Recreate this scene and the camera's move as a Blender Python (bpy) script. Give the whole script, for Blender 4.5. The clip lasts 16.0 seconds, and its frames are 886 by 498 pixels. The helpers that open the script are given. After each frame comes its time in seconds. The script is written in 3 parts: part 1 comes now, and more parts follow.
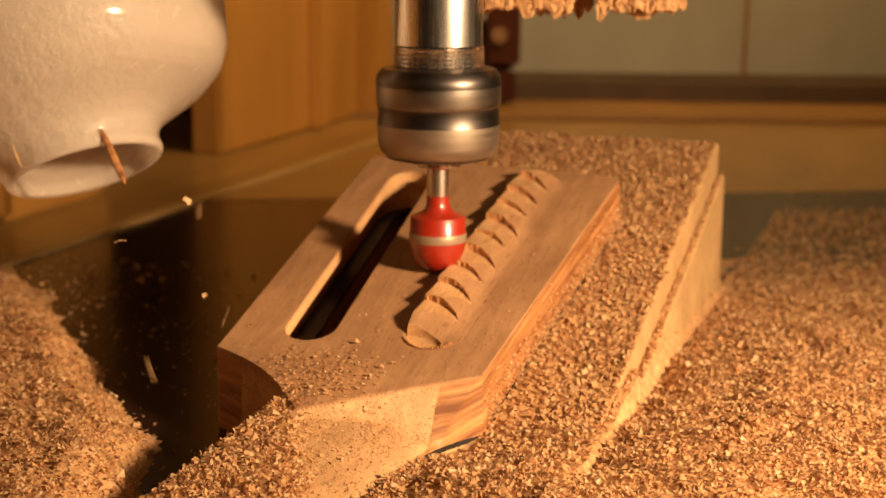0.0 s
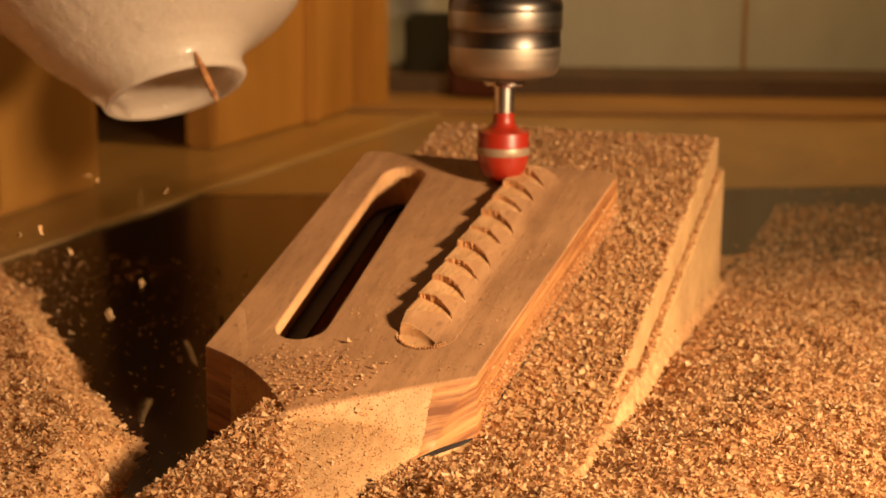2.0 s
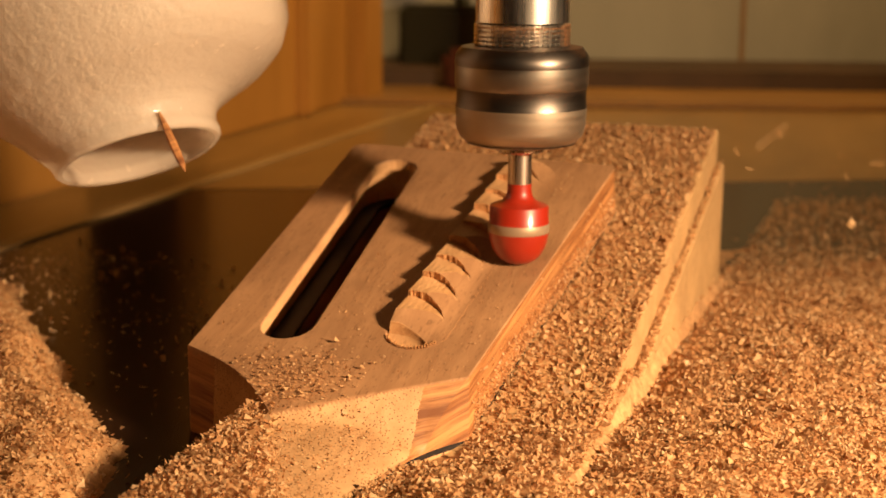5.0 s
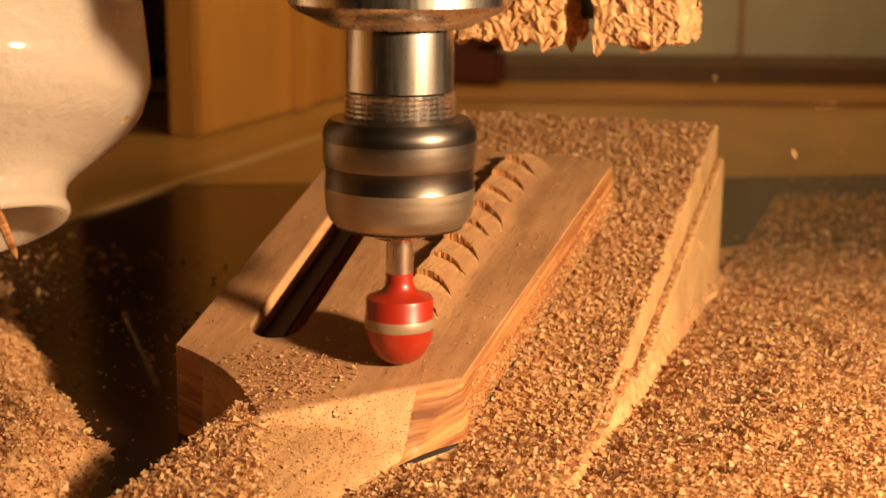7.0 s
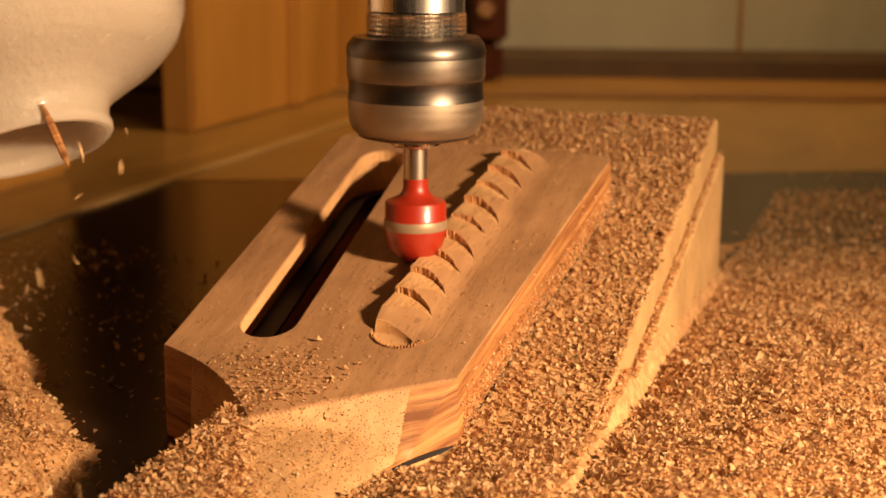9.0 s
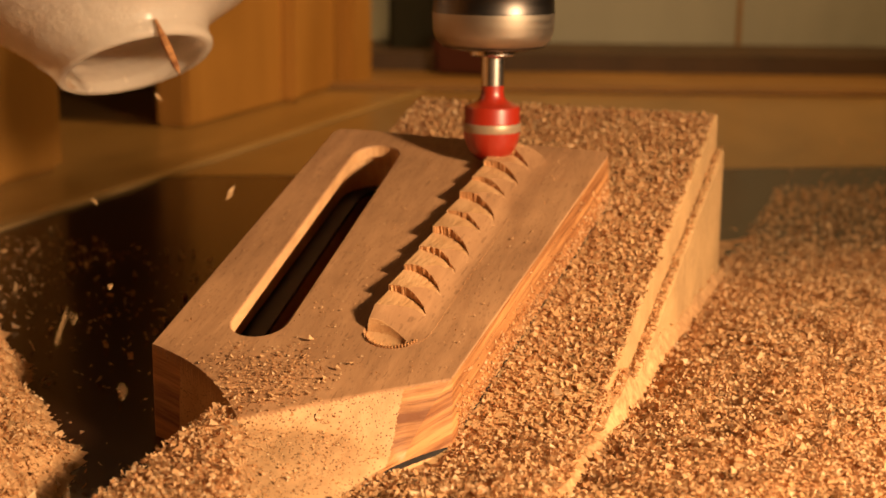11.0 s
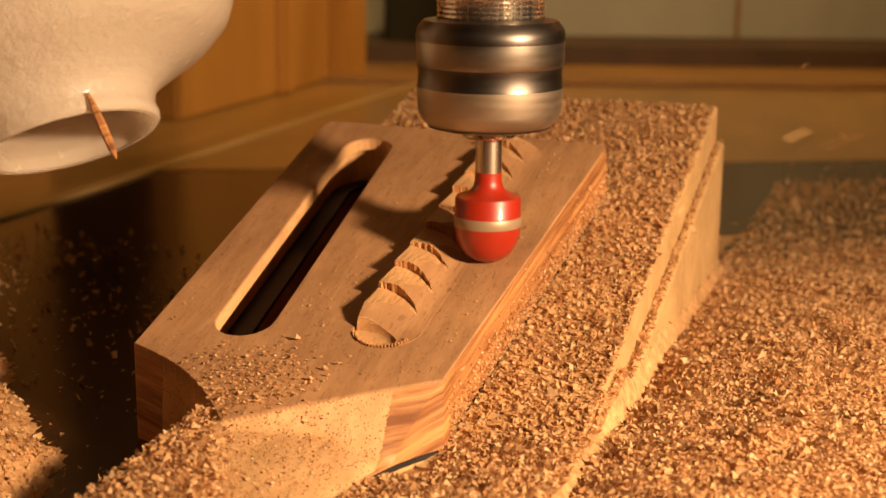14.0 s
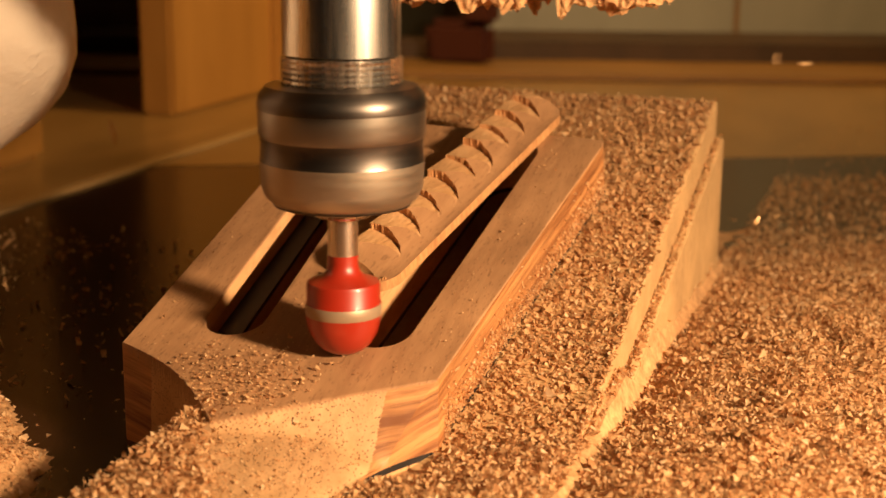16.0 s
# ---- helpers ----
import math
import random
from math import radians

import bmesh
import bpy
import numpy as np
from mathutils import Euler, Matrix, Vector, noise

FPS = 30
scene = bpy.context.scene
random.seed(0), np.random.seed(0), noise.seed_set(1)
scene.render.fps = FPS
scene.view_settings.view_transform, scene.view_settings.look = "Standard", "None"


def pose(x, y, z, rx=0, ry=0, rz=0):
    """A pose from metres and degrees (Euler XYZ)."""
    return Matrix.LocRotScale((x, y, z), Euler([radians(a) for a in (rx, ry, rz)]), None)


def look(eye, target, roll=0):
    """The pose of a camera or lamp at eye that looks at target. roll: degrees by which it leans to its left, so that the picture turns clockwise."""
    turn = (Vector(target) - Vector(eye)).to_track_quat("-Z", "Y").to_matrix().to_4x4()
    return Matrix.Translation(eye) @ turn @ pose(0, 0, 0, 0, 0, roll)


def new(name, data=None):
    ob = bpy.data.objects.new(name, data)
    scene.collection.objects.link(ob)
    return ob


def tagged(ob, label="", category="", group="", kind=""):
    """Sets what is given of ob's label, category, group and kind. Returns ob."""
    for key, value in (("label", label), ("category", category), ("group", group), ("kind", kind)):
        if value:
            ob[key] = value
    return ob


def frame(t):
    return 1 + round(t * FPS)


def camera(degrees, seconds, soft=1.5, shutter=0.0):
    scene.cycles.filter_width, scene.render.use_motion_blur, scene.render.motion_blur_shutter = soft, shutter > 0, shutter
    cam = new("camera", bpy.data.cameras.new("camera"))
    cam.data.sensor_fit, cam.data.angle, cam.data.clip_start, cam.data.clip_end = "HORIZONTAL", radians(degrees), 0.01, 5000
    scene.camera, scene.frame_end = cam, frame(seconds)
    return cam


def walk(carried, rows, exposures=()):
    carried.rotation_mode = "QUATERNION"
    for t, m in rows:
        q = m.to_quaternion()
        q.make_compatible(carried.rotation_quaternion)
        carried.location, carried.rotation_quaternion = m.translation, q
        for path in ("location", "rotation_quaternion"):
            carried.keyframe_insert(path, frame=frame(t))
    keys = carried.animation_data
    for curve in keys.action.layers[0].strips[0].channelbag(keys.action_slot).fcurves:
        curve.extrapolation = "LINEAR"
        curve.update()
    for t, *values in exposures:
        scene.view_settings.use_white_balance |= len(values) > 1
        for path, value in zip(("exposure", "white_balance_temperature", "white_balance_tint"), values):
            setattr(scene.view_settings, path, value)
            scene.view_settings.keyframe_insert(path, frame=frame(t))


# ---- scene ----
cam = camera(34.0, 16.0, soft=1.6, shutter=0.5)
cam.data.dof.use_dof = True
cam.data.dof.focus_distance = 0.315
cam.data.dof.aperture_fstop = 22.0
walk(cam, [
    (0, look((0.13850, -0.31914, 0.11166), (0.00797, 0.04963, 0.02814), 0.42)),
    (1, look((0.13751, -0.31482, 0.11096), (0.00732, 0.05392, 0.02681), 0.42)),
    (2, look((0.13655, -0.31058, 0.11027), (0.00668, 0.05813, 0.02549), 0.43)),
    (3, look((0.13560, -0.30643, 0.10958), (0.00607, 0.06226, 0.02419), 0.43)),
    (4, look((0.13468, -0.30235, 0.10890), (0.00546, 0.06630, 0.02290), 0.44)),
    (5, look((0.13379, -0.29835, 0.10823), (0.00488, 0.07027, 0.02162), 0.44)),
    (6, look((0.13291, -0.29443, 0.10757), (0.00431, 0.07415, 0.02036), 0.45)),
    (7, look((0.13207, -0.29059, 0.10691), (0.00377, 0.07796, 0.01911), 0.45)),
    (8, look((0.13124, -0.28684, 0.10626), (0.00323, 0.08168, 0.01787), 0.46)),
    (9, look((0.13044, -0.28316, 0.10562), (0.00272, 0.08532, 0.01665), 0.46)),
    (10, look((0.12966, -0.27956, 0.10498), (0.00222, 0.08888, 0.01544), 0.47)),
    (11, look((0.12890, -0.27604, 0.10435), (0.00175, 0.09235, 0.01424), 0.47)),
    (12, look((0.12817, -0.27260, 0.10373), (0.00128, 0.09575, 0.01306), 0.48)),
    (13, look((0.12746, -0.26923, 0.10312), (0.00084, 0.09907, 0.01189), 0.48)),
    (14, look((0.12677, -0.26595, 0.10251), (0.00041, 0.10230, 0.01073), 0.49)),
    (15, look((0.12611, -0.26275, 0.10191), (0.00001, 0.10545, 0.00959), 0.49)),
    (16, look((0.12547, -0.25963, 0.10132), (-0.00039, 0.10852, 0.00846), 0.50)),
])

# ---- light: one warm work lamp from the side, an added background fill, dim warm bounce in the enclosure ----
SLOPE = radians(16.05)
TAN = math.tan(SLOPE)
FACE0 = 0.0091          # height of the headstock face at y = 0
TABLE = -0.012
world = bpy.data.worlds.new("world")
world.use_nodes = True
scene.world = world
world.node_tree.nodes["Background"].inputs[0].default_value = (1.0, 0.62, 0.30, 1)
world.node_tree.nodes["Background"].inputs[1].default_value = 0.003
scene.view_settings.exposure = 0.0


def area(name, eye, target, size, watts, color):
    lamp = bpy.data.lights.new(name, "AREA")
    lamp.shape, lamp.size, lamp.energy, lamp.color = "DISK", size, watts, color
    ob = new(name, lamp)
    ob.matrix_world = look(eye, target)
    return ob


work_lamp = area("work_lamp", (0.39, -0.135, 0.168), (0.01, 0.020, 0.0), 0.045, 1.80, (1.0, 0.690, 0.405))
work_lamp.data.spread = radians(105)
# Added fill lamp without a fixture: brightens the back wall and cabinet.
background_fill = area("background_fill", (0.10, 0.42, 0.62), (-0.25, 0.86, 0.22), 0.20, 3.7, (1.0, 0.60, 0.20))
background_fill.data.spread = radians(132)


# ---- materials ----
def material(name, color, rough=0.6, metal=0.0):
    m = bpy.data.materials.new(name)
    m.use_nodes = True
    b = m.node_tree.nodes["Principled BSDF"]
    b.inputs["Base Color"].default_value = (*color, 1)
    b.inputs["Roughness"].default_value = rough
    b.inputs["Metallic"].default_value = metal
    return m, m.node_tree, b


def ramp(nt, stops):
    r = nt.nodes.new("ShaderNodeValToRGB")
    e = r.color_ramp.elements
    while len(e) < len(stops):
        e.new(0.5)
    for k, (p, c) in zip(e, stops):
        k.position, k.color = p, (*c, 1)
    return r


def coords(nt, scale=(1, 1, 1), space="Object"):
    tc = nt.nodes.new("ShaderNodeTexCoord")
    mp = nt.nodes.new("ShaderNodeMapping")
    mp.inputs["Scale"].default_value = scale
    nt.links.new(tc.outputs[space], mp.inputs[0])
    return mp.outputs[0]


def noise_tex(nt, vec, scale, detail=6, rough=0.6, distort=0.0):
    n = nt.nodes.new("ShaderNodeTexNoise")
    n.inputs["Scale"].default_value, n.inputs["Detail"].default_value = scale, detail
    n.inputs["Roughness"].default_value, n.inputs["Distortion"].default_value = rough, distort
    nt.links.new(vec, n.inputs["Vector"])
    return n.outputs["Fac"]


def bump(nt, b, fac, strength, dist):
    n = nt.nodes.new("ShaderNodeBump")
    n.inputs["Strength"].default_value, n.inputs["Distance"].default_value = strength, dist
    nt.links.new(fac, n.inputs["Height"])
    nt.links.new(n.outputs[0], b.inputs["Normal"])


def mix(nt, a, c, fac, mode="MULTIPLY"):
    n = nt.nodes.new("ShaderNodeMix")
    n.data_type, n.blend_type = "RGBA", mode
    for value, k in ((fac, 0), (a, 6), (c, 7)):
        if isinstance(value, bpy.types.NodeSocket):
            nt.links.new(value, n.inputs[k])
        else:
            n.inputs[k].default_value = value if k == 0 else (*value, 1)
    return n.outputs[2]


def wood(name, dark, light, scale, grain, rough=0.6, pores=0.0, height=0.0003, hard=0.17):
    """Wood: long grain, broad streaks and short dark pores."""
    m, nt, b = material(name, light, rough)
    v = coords(nt, grain)
    fine = noise_tex(nt, v, scale, 8, 0.65, 0.4)
    wide = noise_tex(nt, coords(nt, (1, 1, 1)), scale * 0.12, 3)
    r = ramp(nt, [(0.49 - hard, dark), (0.49 + hard, light)])
    nt.links.new(fine, r.inputs[0])
    w = ramp(nt, [(0.3, (0.74, 0.70, 0.66)), (0.7, (1.08, 1.05, 1.0))])
    nt.links.new(wide, w.inputs[0])
    col = mix(nt, r.outputs[0], w.outputs[0], 1.0)
    if pores:
        p = noise_tex(nt, coords(nt, tuple(g * 2.2 for g in grain)), scale * 2.4, 2, 0.4)
        pr = ramp(nt, [(0.30, (0.30, 0.22, 0.16)), (0.36, (1, 1, 1))])
        nt.links.new(p, pr.inputs[0])
        col = mix(nt, col, pr.outputs[0], pores)
    nt.links.new(col, b.inputs["Base Color"])
    bump(nt, b, fine, 0.5, height)
    return m


FACE = wood("planed_brown_wood", (0.325, 0.170, 0.080), (0.46, 0.255, 0.126), 260, (1, 0.16, 1), 0.62, 0.4)
EDGE = wood("laminated_edge_wood", (0.19, 0.065, 0.018), (0.56, 0.27, 0.10), 210, (0.10, 0.10, 2.2), 0.55, 0.35, 0.0005, 0.11)
def add_specks(m, scale, amount):
    """Short dark pores scattered over the wood."""
    nt = m.node_tree
    b = nt.nodes["Principled BSDF"]
    vor = nt.nodes.new("ShaderNodeTexVoronoi")
    vor.inputs["Scale"].default_value = scale
    nt.links.new(coords(nt, (1, 0.45, 1)), vor.inputs["Vector"])
    patch = ramp(nt, [(0.28, (amount * 0.3,) * 3), (0.46, (amount,) * 3)])
    nt.links.new(noise_tex(nt, coords(nt), 130, 3), patch.inputs[0])
    r = ramp(nt, [(0.19, (0.09, 0.045, 0.02)), (0.25, (1, 1, 1))])
    nt.links.new(vor.outputs["Distance"], r.inputs[0])
    old = b.inputs["Base Color"].links[0].from_socket
    nt.links.new(mix(nt, old, r.outputs[0], patch.outputs[0]), b.inputs["Base Color"])
    return m


PALE = wood("pale_neck_wood", (0.48, 0.275, 0.125), (0.60, 0.365, 0.18), 300, (1, 0.5, 1), 0.62, 0.0)
add_specks(PALE, 1800, 1.0)
add_specks(FACE, 950, 0.22)
CUT = wood("fresh_cut_wood", (0.48, 0.26, 0.11), (0.66, 0.395, 0.195), 260, (1, 0.25, 1), 0.6, 0.25)
RISER = wood("torn_end_grain", (0.36, 0.165, 0.060), (0.58, 0.31, 0.13), 600, (1, 1, 0.3), 0.7, 0.25)
MDF = wood("pale_fibreboard", (0.49, 0.305, 0.135), (0.59, 0.38, 0.185), 420, (1, 1, 1), 0.6)
PANEL = wood("orange_brown_panel", (0.30, 0.140, 0.026), (0.44, 0.220, 0.050), 14, (1, 1, 0.2), 0.5)
TABLE_MAT = wood("dark_varnished_board", (0.014, 0.006, 0.005), (0.034, 0.014, 0.008), 22, (1, 0.3, 1), 0.22)
# Dark wood for the unseen walls and for painted shade on the rear rail.
SHADE_WOOD = wood("dark_shade_wood", (0.035, 0.016, 0.007), (0.07, 0.034, 0.015), 14, (1, 1, 0.2), 0.6)
BEAM = wood("brown_wooden_beam", (0.15, 0.074, 0.018), (0.28, 0.145, 0.040), 25, (0.3, 1, 1), 0.5)
BOARD = wood("tan_board", (0.20, 0.115, 0.038), (0.30, 0.175, 0.062), 18, (1, 0.3, 1), 0.30)
STRIP = wood("pale_edge_strip", (0.27, 0.17, 0.07), (0.38, 0.25, 0.11), 60, (1, 0.1, 1), 0.45)
VENEER, _, _ = material("black_veneer", (0.012, 0.010, 0.009), 0.5)
GREY = wood("grey_painted_wall", (0.235, 0.235, 0.245), (0.305, 0.305, 0.315), 9, (1, 1, 0.4), 0.6)
CLAMP, _, _ = material("dark_red_metal", (0.05, 0.012, 0.008), 0.35)
DARK, _, _ = material("dark_painted_metal", (0.020, 0.018, 0.012), 0.4)


def chip_material(name, stops):
    m, nt, b = material(name, stops[0][1], 0.85)
    g = nt.nodes.new("ShaderNodeNewGeometry")
    r = ramp(nt, stops)
    nt.links.new(g.outputs["Random Per Island"], r.inputs[0])
    n = noise_tex(nt, coords(nt), 900, 3)
    w = ramp(nt, [(0.3, (0.72, 0.68, 0.62)), (0.7, (1.05, 1.05, 1.05))])
    nt.links.new(n, w.inputs[0])
    col = mix(nt, r.outputs[0], w.outputs[0], 1.0)
    nt.links.new(col, b.inputs["Base Color"])
    thin_chip = nt.nodes.new("ShaderNodeBsdfTranslucent")
    nt.links.new(col, thin_chip.inputs["Color"])
    both_chip = nt.nodes.new("ShaderNodeMixShader")
    both_chip.inputs[0].default_value = 0.38
    nt.links.new(b.outputs[0], both_chip.inputs[1])
    nt.links.new(thin_chip.outputs[0], both_chip.inputs[2])
    nt.links.new(both_chip.outputs[0], nt.nodes["Material Output"].inputs["Surface"])
    return m


CHIPS = chip_material("wood_chips", [(0.0, (0.46, 0.22, 0.085)), (0.3, (0.66, 0.38, 0.17)), (0.8, (0.76, 0.49, 0.25)), (1.0, (0.84, 0.62, 0.38))])
BED = wood("chip_bed", (0.34, 0.165, 0.06), (0.70, 0.42, 0.20), 420, (1, 1, 1), 0.8, 0.0, 0.0012)


def brushed(name, color, rough, scale):
    m, nt, b = material(name, color, rough, 1.0)
    n = noise_tex(nt, coords(nt, scale), 300, 4)
    r = ramp(nt, [(0.3, (rough * 0.88,) * 3), (0.7, (rough * 1.15,) * 3)])
    nt.links.new(n, r.inputs[0])
    nt.links.new(r.outputs[0], b.inputs["Roughness"])
    return m


STEEL = brushed("polished_steel", (0.74, 0.68, 0.60), 0.27, (3, 3, 0.1))
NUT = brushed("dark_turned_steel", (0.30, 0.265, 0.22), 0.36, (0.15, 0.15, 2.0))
NUT_DARK = brushed("darker_steel", (0.125, 0.105, 0.090), 0.36, (0.15, 0.15, 2.0))
NUT_LOW = brushed("tan_turned_steel", (0.44, 0.37, 0.285), 0.46, (0.15, 0.15, 2.0))
RED, rnt, rb = material("red_lacquer", (0.29, 0.017, 0.005), 0.40)
rb.inputs["Coat Weight"].default_value = 0.4
BAND, _, _ = material("worn_carbide_band", (0.34, 0.24, 0.155), 0.45, 0.4)

MILKY, mnt, mb = material("cloudy_plastic", (0.88, 0.79, 0.68), 0.22)
mb.inputs["Transmission Weight"].default_value = 0.30
mb.inputs["IOR"].default_value = 1.30
mn = noise_tex(mnt, coords(mnt), 260, 5)
mr = ramp(mnt, [(0.35, (0.10,) * 3), (0.7, (0.30,) * 3)])
mnt.links.new(mn, mr.inputs[0])
mnt.links.new(mr.outputs[0], mb.inputs["Roughness"])
bump(mnt, mb, mn, 0.6, 0.0014)
mb.inputs["Coat Weight"].default_value = 0.6
mb.inputs["Coat Roughness"].default_value = 0.08
thin = mnt.nodes.new("ShaderNodeBsdfTranslucent")
thin.inputs["Color"].default_value = (0.92, 0.82, 0.70, 1)
both = mnt.nodes.new("ShaderNodeMixShader")
both.inputs[0].default_value = 0.50
mnt.links.new(mb.outputs[0], both.inputs[1])
mnt.links.new(thin.outputs[0], both.inputs[2])
mnt.links.new(both.outputs[0], mnt.nodes["Material Output"].inputs["Surface"])


# ---- mesh helpers ----
def mesh_of(bm, name, mats, smooth=False):
    me = bpy.data.meshes.new(name)
    bmesh.ops.recalc_face_normals(bm, faces=bm.faces)
    bm.to_mesh(me)
    bm.free()
    for m in mats if isinstance(mats, (list, tuple)) else [mats]:
        me.materials.append(m)
    if smooth:
        for p in me.polygons:
            p.use_smooth = True
        me.set_sharp_from_angle(angle=radians(38))
    return me


def part(name, bm, mats, parent, label="", smooth=False):
    ob = new(name, mesh_of(bm, name, mats, smooth))
    ob.parent = parent
    if label:
        ob["label"] = label
    return ob


def thing(name, label, category, m=None, group="", kind=""):
    ob = new(name)
    ob.empty_display_size = 0.01
    if m is not None:
        ob.matrix_basis = m
    return tagged(ob, label, category, group, kind)


def box(bm, x0, x1, y0, y1, z0, z1, bevel=0.0):
    v = [bm.verts.new((x, y, z)) for x in (x0, x1) for y in (y0, y1) for z in (z0, z1)]
    fs = [bm.faces.new([v[k] for k in q]) for q in ((0, 1, 3, 2), (4, 6, 7, 5), (0, 4, 5, 1), (2, 3, 7, 6), (0, 2, 6, 4), (1, 5, 7, 3))]
    if bevel:
        bmesh.ops.bevel(bm, geom=list({e for f in fs for e in f.edges}), offset=bevel, segments=2, affect="EDGES")
    return bm


def boxed(*a, bevel=0.0):
    return box(bmesh.new(), *a, bevel=bevel)


def lathe(profile, n=48):
    """A body of revolution round z from (radius, height) pairs."""
    bm = bmesh.new()
    rings = []
    for r, z in profile:
        rings.append([bm.verts.new((r * math.cos(2 * math.pi * k / n), r * math.sin(2 * math.pi * k / n), z)) for k in range(n)])
    for a, b in zip(rings, rings[1:]):
        for k in range(n):
            bm.faces.new((a[k], a[(k + 1) % n], b[(k + 1) % n], b[k]))
    for ring in (rings[0], rings[-1]):
        if profile[0 if ring is rings[0] else -1][0] > 1e-6:
            bm.faces.new(ring)
    return bm


def structure(name, bm, mats, label, smooth=False, m=None):
    ob = new(name, mesh_of(bm, name, mats, smooth))
    if m is not None:
        ob.matrix_basis = m
    return tagged(ob, label, name.split("_")[0], kind="structure")


def wobble(x, y, s, seed=0.0):
    return noise.noise(Vector((x * s + seed, y * s - seed, seed * 0.7)))


# ---- setting ----
structure("ground", boxed(-1.1, 1.3, -1.0, 1.3, TABLE - 0.03, TABLE), TABLE_MAT, "dark varnished board table dusted with wood chips")
structure("wall_back", boxed(-1.6, 1.6, 0, 0.03, -0.1, 1.0), GREY, "grey painted wall panels behind the table", m=pose(-0.0, 0.91, 0, 0, 0, 16.5))
# Unseen side, front and top walls, kept dark to hold down bounced light.
structure("wall_left", boxed(-1.12, -1.09, -1.0, 1.35, -0.1, 1.0), SHADE_WOOD, "unseen dark brown side wall added to limit bounced light")
structure("wall_right", boxed(1.27, 1.3, -1.0, 1.35, -0.1, 1.0), SHADE_WOOD, "unseen dark brown side wall added to limit bounced light")
structure("wall_front", boxed(-1.12, 1.3, -1.0, -0.97, -0.1, 1.0), SHADE_WOOD, "unseen dark brown front wall added to limit bounced light")
structure("ceiling", boxed(-1.12, 1.3, -1.0, 1.5, 0.98, 1.0), SHADE_WOOD, "unseen dark brown top added to limit bounced light")
structure("trim_seam", boxed(-0.033, -0.0295, -0.003, -0.0005, TABLE, 0.9), BEAM, "dark upright seam between the grey wall panels", m=pose(0, 0.91, 0, 0, 0, 16.5))
bm = bmesh.new()
corners = [(-0.1975, 0.291), (1.1, 0.94), (1.1, 1.2), (-0.1975, 0.95)]
base = [bm.verts.new((x, y, TABLE + 0.00025)) for x, y in corners]
under = [bm.verts.new((x, y, TABLE)) for x, y in corners]
bm.faces.new(base)
for k in range(4):
    bm.faces.new((base[k], base[k - 1], under[k - 1], under[k]))
structure("floor_board", bm, BOARD, "tan varnished board forming the far part of the table")
structure("floor_side_board", boxed(-1.0, -0.2055, -0.9, 0.95, TABLE, TABLE + 0.00025), BOARD, "tan varnished board beside the pale strip of the table")
structure("trim_strip", boxed(-0.2045, -0.1985, -0.4, 0.80, TABLE, TABLE + 0.0012), STRIP, "thin pale strip let into the table")

ledge = thing("wooden_ledge", "long brown wooden ledge along the foot of the grey wall", "ledge", pose(-0.0, 0.91, 0, 0, 0, 16.5))
part("front_rail", boxed(-0.9, 1.0, -0.205, -0.175, TABLE, -0.0070, bevel=0.0015), BEAM, ledge)
# The rear rail takes the dark wood to paint the shade below the wall.
part("rear_rail", boxed(-0.9, 1.0, -0.10, -0.001, TABLE, 0.0045, bevel=0.003), SHADE_WOOD, ledge, "rear rail coloured dark for the shade below the wall")
part("channel", boxed(-0.9, 1.0, -0.174, -0.101, TABLE, -0.0085), BEAM, ledge)

side = thing("side_cabinet", "orange-brown wooden side cabinet standing along the table", "cabinet", pose(-0.262, 0, TABLE))
part("panel", boxed(-0.02, 0, 0.425, 0.630, 0, 0.5, bevel=0.002), PANEL, side)
part("corner_post", boxed(-0.06, 0.012, 0.631, 0.668, 0, 0.5, bevel=0.003), PANEL, side)
part("middle_post", boxed(-0.04, 0.008, 0.545, 0.560, 0, 0.5, bevel=0.003), PANEL, side)
part("front_post", boxed(-0.05, 0.012, 0.205, 0.290, 0, 0.5, bevel=0.004), PANEL, side)
part("recess_panel", boxed(-0.10, -0.085, 0.291, 0.424, 0, 0.5), PANEL, side)
part("front_panel", boxed(-0.03, 0, -0.30, 0.204, 0, 0.5, bevel=0.002), PANEL, side)
clamp = thing("toggle_clamp", "dark red-brown metal clamp hanging in front of the grey wall", "clamp", pose(-0.183, 0.72, TABLE))
part("arm", boxed(-0.013, 0.013, -0.006, 0.006, 0.030, 0.16, bevel=0.004), CLAMP, clamp)
part("jaw", boxed(-0.040, 0.010, -0.008, 0.008, 0.0, 0.034, bevel=0.006), CLAMP, clamp)
knob = part("pivot", lathe([(0, -0.009), (0.005, -0.009), (0.006, -0.007), (0.006, 0.009), (0, 0.009)], 20), STEEL, clamp, "bright pivot pin", smooth=True)
knob.matrix_basis = pose(0.0, -0.001, 0.055, 90)
motor_box = thing("dark_machine_box", "dark green-black machine box standing on the ledge", "machine", pose(-0.235, 0.78, TABLE))
part("housing", boxed(-0.04, 0.03, -0.02, 0.02, 0.0, 0.062, bevel=0.004), DARK, motor_box)
hose = lathe([(0.006, 0.0), (0.0065, 0.002), (0.006, 0.004), (0.006, 0.14)], 16)
hose_ob = part("hose", hose, DARK, motor_box, "dark rubber hose", smooth=True)
hose_ob.matrix_basis = pose(0.01, 0, 0.055, 0, -22, 0)

# ---- wedge jig ----
wedge = thing("wedge_jig", "pale fibreboard wedge jig carrying the guitar neck, dusted with chips", "jig")


